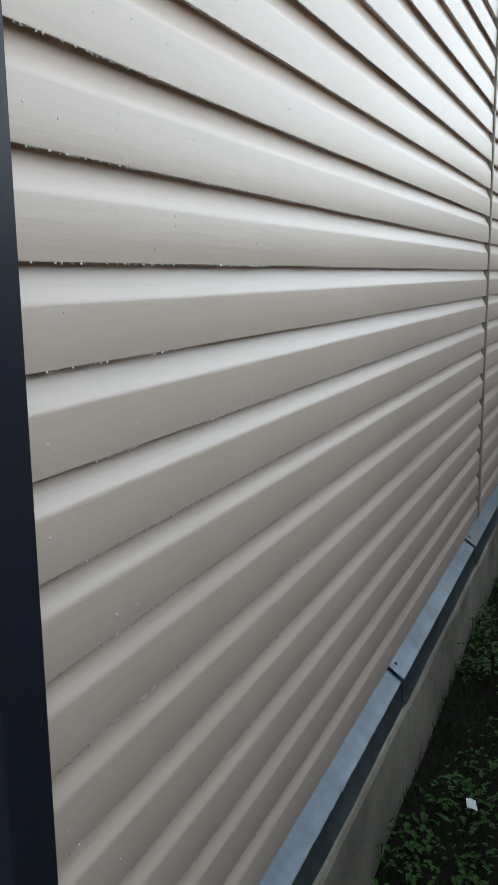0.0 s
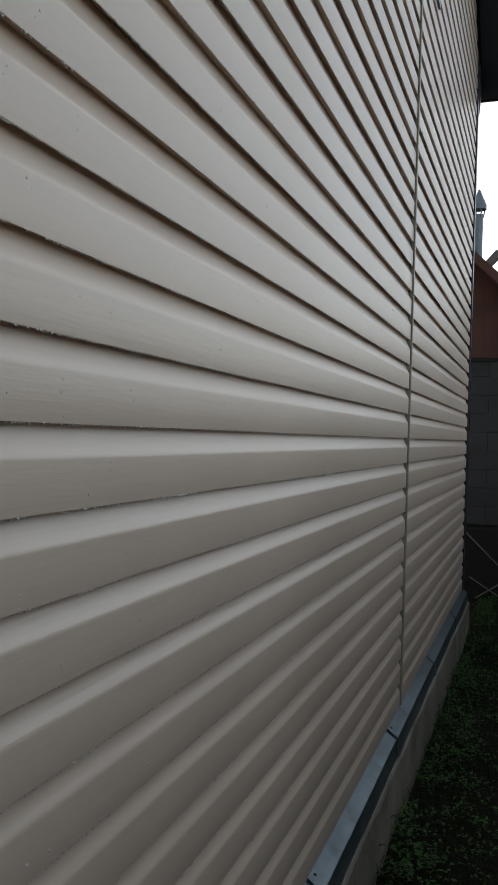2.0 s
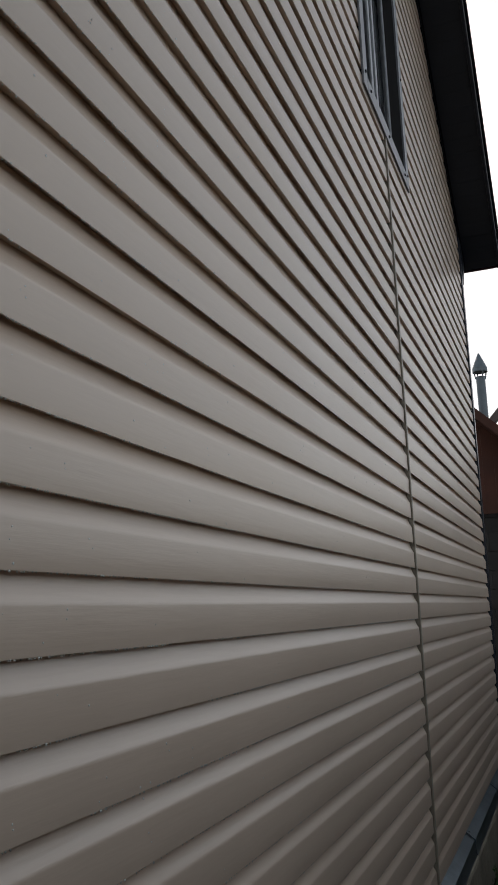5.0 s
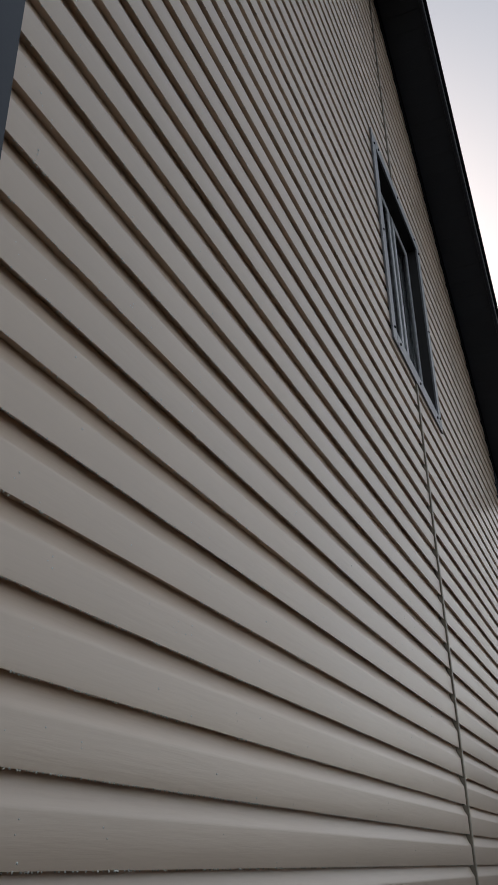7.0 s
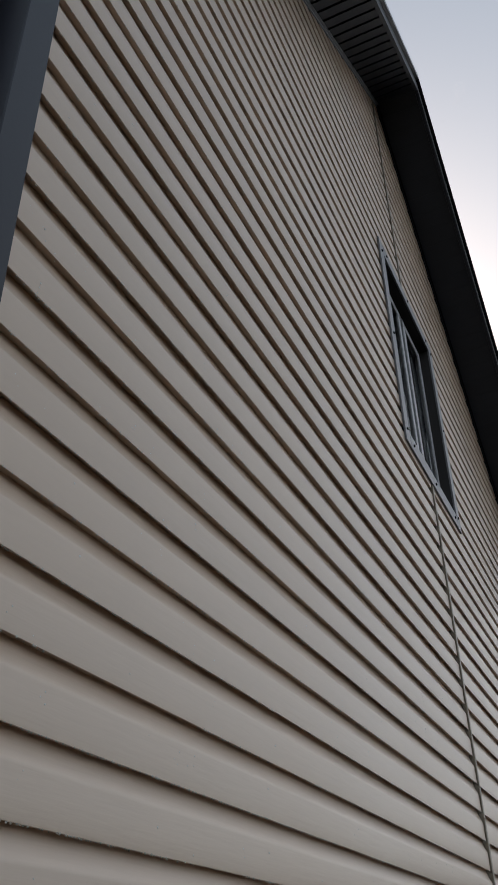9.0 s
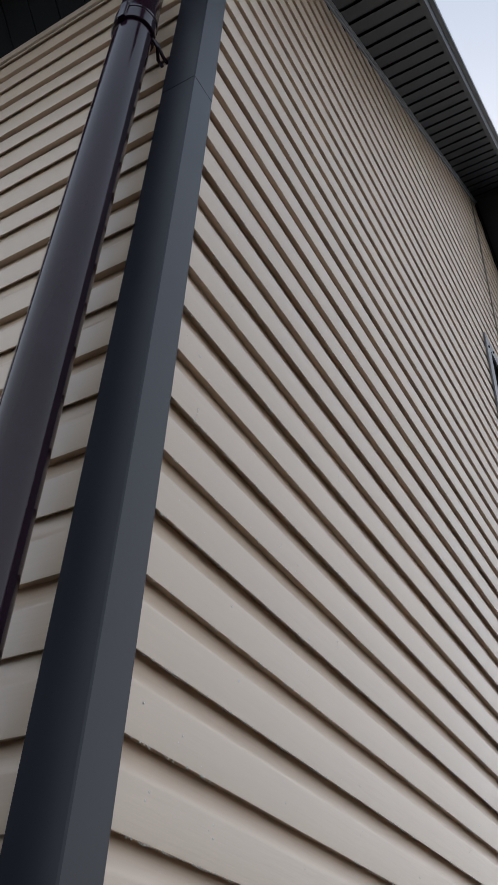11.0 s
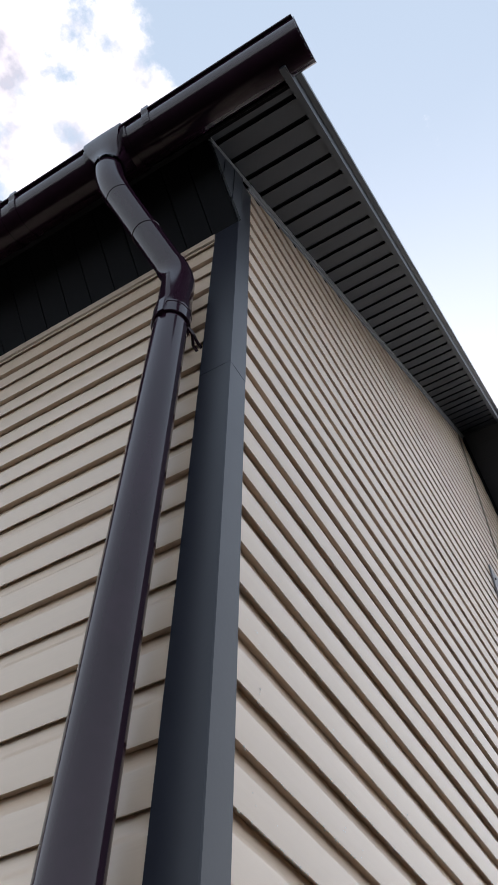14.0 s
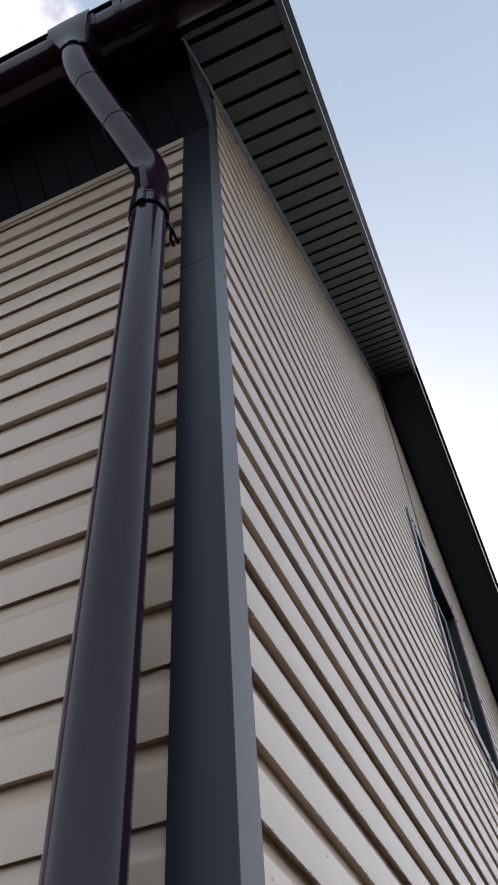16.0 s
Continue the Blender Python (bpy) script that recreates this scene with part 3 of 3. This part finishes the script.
def build_gutter(x, sx, label, GZ=GZ):
    gut = thing("gutter", label, "gutter", "gutters")
    bm = bmesh.new()
    n = 24
    arc = [(math.cos(math.pi + math.pi * i / n), math.sin(math.pi + math.pi * i / n)) for i in range(n + 1)]
    out = [(x + sx * GR * c, GZ + GR * s) for c, s in arc]
    out = [(x - sx * GR, GZ + 0.035)] + out + [(x + sx * GR, GZ + 0.03), (x + sx * (GR - 0.003), GZ + 0.03)]
    out += [(x + sx * (GR - 0.003) * c, GZ + (GR - 0.003) * s) for c, s in arc[::-1]] + [(x - sx * (GR - 0.003), GZ + 0.035)]
    prism(bm, out, "y", -0.475, DEPTH + 0.4)
    part("channel", bm, BROWN_PVC, gut, smooth=True)
    bm = bmesh.new()
    tube(bm, [(x - sx * (GR + 0.004), -0.475, GZ + 0.035), (x - sx * (GR + 0.004), DEPTH + 0.4, GZ + 0.035)], 0.008, 12)
    part("front_bead", bm, BROWN_PVC, gut, "dark rolled front bead", True)
    bm = bmesh.new()
    prism(bm, [(x + sx * GR * c, GZ + GR * s) for c, s in arc] + [(x + sx * GR, GZ + 0.030), (x - sx * GR, GZ + 0.035)], "y", -0.480, -0.4752)
    part("end_cap", bm, BROWN_PVC, gut)
    return gut, arc


def gutter_bracket(gut, x, sx, y, arc):
    bm = bmesh.new()
    big = [(x + sx * (GR + 0.005) * c, GZ + (GR + 0.005) * s) for c, s in arc]
    small = [(x + sx * (GR + 0.0008) * c, GZ + (GR + 0.0008) * s) for c, s in arc[::-1]]
    prism(bm, [(x - sx * (GR + 0.016), GZ + 0.05), (x - sx * (GR + 0.014), GZ + 0.02)] + big + small + [(x - sx * (GR - 0.004), GZ + 0.05)], "y", y - 0.014, y + 0.014)
    part("bracket", bm, BROWN_PVC, gut)


gut, arc = build_gutter(GX, 1, "half-round brown plastic gutter with brackets under the eave")
for y in (0.12, 0.72, 0.79, 1.35, 1.98, 2.6, 3.2, 3.8, 4.4, 5.0, 5.6, 6.2, 6.8, 7.4):
    gutter_bracket(gut, GX, 1, y, arc)
# the outlet piece: a sleeve round the channel that draws in to the pipe's round socket
bm = bmesh.new()
rings = []
for z, square, rx, ry in ((0.012, 1, GR + 0.004, 0.082), (-0.030, 1, GR + 0.002, 0.079), (-0.085, 0.75, 0.064, 0.068), (-0.128, 0.1, 0.0545, 0.0555), (-0.165, 0, 0.0535, 0.0535)):
    ring = []
    for k in range(32):
        c, q = math.cos(2 * math.pi * k / 32), math.sin(2 * math.pi * k / 32)
        f = (1 / max(abs(c), abs(q)) - 1) * square * 0.93 + 1
        ring.append(bm.verts.new((OX + rx * c * f, 0.295 + ry * q * f, GZ + z)))
    rings.append(ring)
for a, b in zip(rings, rings[1:]):
    for k in range(32):
        bm.faces.new((a[k], a[(k + 1) % 32], b[(k + 1) % 32], b[k]))
part("outlet", bm, BROWN_PVC, gut, "angular outlet sleeve drawing in to the pipe", True)
bm = bmesh.new()
prism(bm, [(GX + (GR + 0.007) * c, GZ + (GR + 0.007) * s) for c, s in arc] + [(GX + GR - 0.004, GZ), (GX - GR + 0.004, GZ + 0.02)], "y", 0.205, 0.385)
part("outlet_sleeve", bm, BROWN_PVC, gut, smooth=True)
gut.rotation_euler.x, gut.location.y, gut.location.z = -0.03, -0.135, -0.012
gut2, arc = build_gutter(W - GX, -1, "half-round brown plastic gutter under the far eave", GZ - 0.10)


# ---- downpipe ----
PX, PY, PR = -0.103, 0.127, 0.048


def build_downpipe():
    pipe = thing("downpipe", "brown plastic downpipe with two elbows beside the corner", "downpipe")
    top, up, low = (OX, 0.295, GZ - 0.15), (OX, 0.295, 4.22), (PX, PY, 3.735)
    bm = bmesh.new()
    tube(bm, [(PX, PY, -0.25), (PX, PY, 1.0), (PX, PY, 2.0), (PX, PY, 3.47)], PR, 32)
    part("straight_pipe", bm, BROWN_PVC, pipe, smooth=True)
    bm = bmesh.new()
    tube(bm, [(PX, PY, 3.44), (PX, PY, 3.53), (PX, PY, 3.535)] + bend((PX, PY, 3.5), low, up, 0.055), [PR + 0.004, PR + 0.004, PR + 0.0025] + [PR + 0.0025] * 8, 32)
    part("elbow", bm, BROWN_PVC, pipe, "lower elbow with a socket", True)
    d = Vector(up) - Vector(low)
    bm = bmesh.new()
    tube(bm, [Vector(low) + d * t for t in (0.04, 0.45, 0.452, 0.84)], [PR, PR, PR, PR], 32)
    part("offset_pipe", bm, BROWN_PVC, pipe, smooth=True)
    bm = bmesh.new()
    tube(bm, [Vector(low) + d * t for t in (0.415, 0.418, 0.43, 0.433)], [PR, PR + 0.002, PR + 0.002, PR], 32)
    part("socket_ring", bm, BROWN_PVC, pipe, smooth=True)
    bm = bmesh.new()
    tube(bm, bend(low, up, top, 0.13) + [Vector(top)], PR + 0.0015, 32)
    part("elbow", bm, BROWN_PVC, pipe, "upper elbow below the outlet", True)
    bm = bmesh.new()
    for z in (3.425, 3.478):
        tube(bm, [(PX, PY, z), (PX, PY, z + 0.003), (PX, PY, z + 0.011), (PX, PY, z + 0.014)], [PR + 0.004, PR + 0.0068, PR + 0.0068, PR + 0.004], 32)
    tube(bm, [(PX, PY, 3.434), (PX, PY, 3.484)], PR + 0.0052, 32)
    clamp = part("pipe_clamp", bm, BROWN_PVC, pipe, "dark clamp collar with two raised rims", True)
    bm = bmesh.new()
    box(bm, (PX - PR - 0.012, PY - 0.018, 3.418), (PX - PR + 0.012, PY + 0.006, 3.498), 0.003)
    part("clamp_tab", bm, BROWN_PVC, clamp)
    for dy, dz in ((0.0, 0.0), (0.012, -0.010)):
        bm = bmesh.new()
        tube(bm, [(PX + PR * 0.5, PY - PR * 0.82, 3.428), (PX + PR * 0.9, PY - PR * 0.95, 3.420 + dz), (-0.034, 0.084 + dy, 3.412 + dz), (-0.012, 0.084 + dy, 3.412 + dz)], 0.0045, 10)
        part("stand_off", bm, BROWN_PVC, clamp)
    bm = bmesh.new()
    tube(bm, [(PX, PY, 1.40), (PX, PY, 1.403), (PX, PY, 1.42), (PX, PY, 1.423)], [PR, PR + 0.005, PR + 0.005, PR], 32)
    box(bm, (PX + PR - 0.002, PY - 0.008, 1.402), (-0.012, PY + 0.008, 1.418))
    part("pipe_clamp", bm, BROWN_PVC, pipe, "dark clamp ring", False)


build_downpipe()


# ---- unseen fence added across the passage to shade the lower wall ----
def build_fence():
    fence = thing("shade_fence", "plain unseen board fence added to shade the lower gable wall", "fence", kind="structure")
    x = -4.0
    while x < 13:
        w = 0.5
        bm = bmesh.new()
        box(bm, (x, -1.72, GROUND - 0.05), (x + w - 0.006, -1.69, 1.5))
        part("fence_panel", bm, FENCE, fence)
        x += w
    bm = bmesh.new()
    box(bm, (-4.0, -1.688, 1.2), (13, -1.64, 1.28))
    part("rail", bm, FENCE, fence)


build_fence()


# ---- neighbouring shed beyond the far corner ----
def build_shed():
    shed = thing("neighbour_shed", "old shed with brown boards over grey blocks", "shed")
    x = 9.0
    ridge = lambda y: 3.22 + 0.95 * (y - 0.15)
    y = -1.6
    while y < 0.9:
        bm = bmesh.new()
        prism(bm, [(y, 2.19), (y + 0.1225, 2.19), (y + 0.1225, max(2.2, ridge(y + 0.1225))), (y, max(2.2, ridge(y)))], "x", x - 0.03, x)
        part("board", bm, WOOD, shed)
        y += 0.124
    for r in range(9):
        z = 0.34 + r * 0.205
        for c in range(7):
            yy = -1.7 + c * 0.41 + (0.2 if r % 2 else 0)
            bm = bmesh.new()
            box(bm, (x - 0.02, yy, z), (x + 0.15, yy + 0.408, z + 0.203), 0.003)
            part("block", bm, BLOCK, shed)
    bm = bmesh.new()
    prism(bm, [(-1.6, 2.17), (0.95, 2.17), (0.95, ridge(0.95)), (-0.9, ridge(-0.9)), (-1.6, 2.2)], "x", x + 0.005, x + 3.9)
    part("gable_core", bm, SHED_DARK, shed)
    bm = bmesh.new()
    box(bm, (x + 0.02, -2.0, GROUND - 0.1), (x + 4.0, 2.6, 2.17))
    part("core", bm, BLOCK, shed)
    bm = bmesh.new()
    box(bm, (x - 0.04, -1.7, 2.15), (x + 0.02, 1.3, 2.185))
    part("beam", bm, SHED_DARK, shed)
    bm = bmesh.new()
    prism(bm, [(-1.0, ridge(-1.0)), (1.0, ridge(1.0)), (1.0, ridge(1.0) + 0.12), (-1.0, ridge(-1.0) + 0.12)], "x", x - 0.35, x + 4.2)
    part("roof", bm, WOOD, shed, "weathered brown roof slope")
    bm = bmesh.new()
    box(bm, (x - 0.42, -1.7, GROUND - 0.05), (x - 0.38, 1.3, 0.33))
    part("skirting", bm, SHED_DARK, shed, "dark plank skirting")
    for i, (a, b) in enumerate((((0.12, 0.30), (-0.36, -0.16)), ((-0.36, -0.16), (0.02, -0.42)), ((0.06, -0.18), (-0.3, -0.40)))):
        bm = bmesh.new()
        tube(bm, [(x - 0.44, a[0], a[1]), (x - 0.44, b[0], b[1])], 0.008, 8)
        part("lath", bm, LATH, shed, "thin pale diagonal lath")
    bm = bmesh.new()
    box(bm, (x - 0.06, -0.04, 0.0), (x + 0.02, 0.04, 0.25), 0.004)
    for v in bm.verts:
        v.co = pose(x - 0.2, 0.03, 3.12, 42) @ (v.co - Vector((x, 0, 0)))
    part("loose_plank", bm, LATH, shed, "short plank sticking up from the roof")


build_shed()


def build_flue():
    flue = thing("flue_pipe", "grey tin flue pipe with a conical rain cap", "chimney pipe")
    x, y = 13.6, 0.45
    bm = bmesh.new()
    tube(bm, [(x, y, GROUND - 0.1), (x, y, 4.98)], 0.075, 18)
    part("pipe", bm, TIN, flue, smooth=True)
    bm = bmesh.new()
    bmesh.ops.create_cone(bm, cap_ends=True, segments=18, radius1=0.125, radius2=0.012, depth=0.26, matrix=Matrix.Translation((x, y, 5.26)))
    tube(bm, [(x, y, 5.06), (x, y, 5.13)], [0.125, 0.125], 18)
    part("rain_cap", bm, TIN, flue)
    for a in range(4):
        bm = bmesh.new()
        u, v = 0.085 * math.cos(a * 1.57 + 0.5), 0.085 * math.sin(a * 1.57 + 0.5)
        tube(bm, [(x + u, y + v, 4.94), (x + u * 1.35, y + v * 1.35, 5.10)], 0.01, 6)
        part("strut", bm, TIN, flue)


build_flue()


# ---- weeds, grass and litter along the foundation ----
def build_weeds():
    rnd = random.Random(7)
    verts, faces = [], []

    def leaf(p, yaw, pitch, length, width):
        d = Vector((math.cos(yaw) * math.cos(pitch), math.sin(yaw) * math.cos(pitch), math.sin(pitch)))
        s = Vector((-math.sin(yaw), math.cos(yaw), 0)) * width
        n = d.cross(s).normalized() * width * 0.35
        i = len(verts)
        sag = Vector((0, 0, -length * 0.3))
        verts.extend([p, p + d * length * 0.28 + s * 0.75 + n, p + d * length * 0.62 + s * 0.9 + n + sag * 0.3, p + d * length + sag,
                      p + d * length * 0.62 - s * 0.9 + n + sag * 0.3, p + d * length * 0.28 - s * 0.75 + n, p + d * length * 0.5 + sag * 0.1])
        faces.extend([(i + a, i + (a + 1) % 6, i + 6) for a in range(6)])

    for k in range(760):
        x = rnd.uniform(0.5, 8.5)
        y = -0.10 - abs(rnd.gauss(0, 0.16))
        if rnd.random() < 0.35:
            y = rnd.uniform(-1.2, -0.12)
        z = GROUND + noise.noise((x * 1.3, y * 1.3, 0)) * 0.035
        if noise.noise((x * 1.7, y * 3.0, 4.0)) < -0.32:
            continue
        h = rnd.uniform(0.03, 0.13) * (1.2 if y > -0.35 else 0.7)
        for j in range(rnd.randint(7, 16)):
            p = Vector((x + rnd.gauss(0, 0.03), y + rnd.gauss(0, 0.03), z + rnd.uniform(0.01, h)))
            leaf(p, rnd.uniform(0, 6.28), rnd.uniform(-0.1, 0.9), rnd.uniform(0.012, 0.034) * (1.5 if k % 7 == 0 else 1), rnd.uniform(0.004, 0.010))
    w = link("weeds", verts, faces, LEAF)
    tagged(w, "low green weeds growing along the foundation", "weeds", kind="stuff")
    verts, faces = [], []
    for k in range(5200):
        x, y = rnd.uniform(0.3, 9.0), -0.07 - abs(rnd.gauss(0, 0.35))
        if y < -1.5:
            continue
        z = GROUND + noise.noise((x * 1.3, y * 1.3, 0)) * 0.035 - 0.005
        a, h, l = rnd.uniform(0, 6.28), rnd.uniform(0.03, 0.10), rnd.uniform(-0.03, 0.03)
        u = Vector((math.cos(a), math.sin(a), 0)) * 0.0022
        t = Vector((rnd.uniform(-0.04, 0.04), rnd.uniform(-0.04, 0.04), 0))
        p, i = Vector((x, y, z)), len(verts)
        m = p + t * 0.35 + Vector((0, 0, h * 0.6))
        verts.extend([p - u, p + u, m + u * 0.8, m - u * 0.8, p + t + Vector((0, 0, h))])
        faces.extend([(i, i + 1, i + 2, i + 3), (i + 3, i + 2, i + 4)])
    g = link("grass", verts, faces, GRASS)
    tagged(g, "sparse short grass blades on dark soil", "grass", kind="stuff")


build_weeds()

verts = []
for i in range(5):
    for j in range(3):
        verts.append((1.545 + i * 0.011, -0.300 + j * 0.014 + i * 0.003, GROUND + 0.055 + 0.004 * math.sin(i * 1.7 + j)))
faces = [(j * 1 + i * 3, i * 3 + j + 1, (i + 1) * 3 + j + 1, (i + 1) * 3 + j) for i in range(4) for j in range(2)]
scrap = link("paper_scrap", verts, faces, PAPER)
scrap.modifiers.new("thick", "SOLIDIFY").thickness = 0.002
tagged(scrap, "small crumpled white wrapper lying in the weeds", "litter")


# ---- rain drops ----
def ball(detail):
    bm = bmesh.new()
    bmesh.ops.create_icosphere(bm, subdivisions=detail, radius=1)
    base, tri = [v.co.copy() for v in bm.verts], [tuple(v.index for v in f.verts) for f in bm.faces]
    bm.free()
    return base, tri


def build_drops():
    rnd = random.Random(11)
    fine, coarse = ball(2), ball(1)

    def drop(verts, faces, x, y, z, r, sz, sy):
        base, tri = fine if x < 1.1 else coarse
        i = len(verts)
        verts.extend([(x + c.x * r, y + c.y * r * sy, z + c.z * r * sz) for c in base])
        faces.extend([tuple(i + q for q in t) for t in tri])

    # beads in a chain along the lower lips
    verts, faces = [], []
    for k in range(1, 42):
        x = 0.07
        while x < (3.4 if k < 31 else 2.7):
            x += rnd.expovariate(1 / (0.0065 if k % 2 == 0 else 0.009)) + 0.0045
            if noise.noise((x * 3, k * 7.3, 0)) < -0.35:
                continue
            drop(verts, faces, x, -LIP + rnd.uniform(-0.0008, 0.0035), k * B - (0.0012 if k < 11 else 0.0010), rnd.uniform(0.0010, 0.0021), 1.15, 0.8)
    w = link("rain_beads", verts, faces, BEAD, smooth=True)
    tagged(w, "chains of rain beads hanging from the board lips, whitened for sky glints", "water drops", kind="stuff")
    # single drops on the faces
    verts, faces = [], []
    for n in range(330):
        k = rnd.randint(2, 26)
        x = 0.08 + rnd.random() ** 1.4 * 3.0
        z = k * B + rnd.uniform(0.06, 0.57) * B
        if WX0 < x < WX1 and z > WZ0:
            continue
        r = rnd.uniform(0.0009, 0.0021)
        drop(verts, faces, x, -LIP - 0.0002, z, r, rnd.uniform(1.0, 1.3), 0.7)
        if rnd.random() < 0.45:
            drop(verts, faces, x + rnd.uniform(-0.012, 0.012), -LIP - 0.0002, z - rnd.uniform(0.006, 0.02), r * 0.8, 1.2, 0.7)
    w = link("rain_drops", verts, faces, DEW, smooth=True)
    tagged(w, "small rain drops clinging to the siding, whitened for sky glints", "water drops", kind="stuff")


build_drops()

# ---- siding panels ----
build_siding_south(bpy.data.objects["wall_south"])
build_siding_round_window(bpy.data.objects["wall_south"])
build_siding_west(bpy.data.objects["wall_west"])
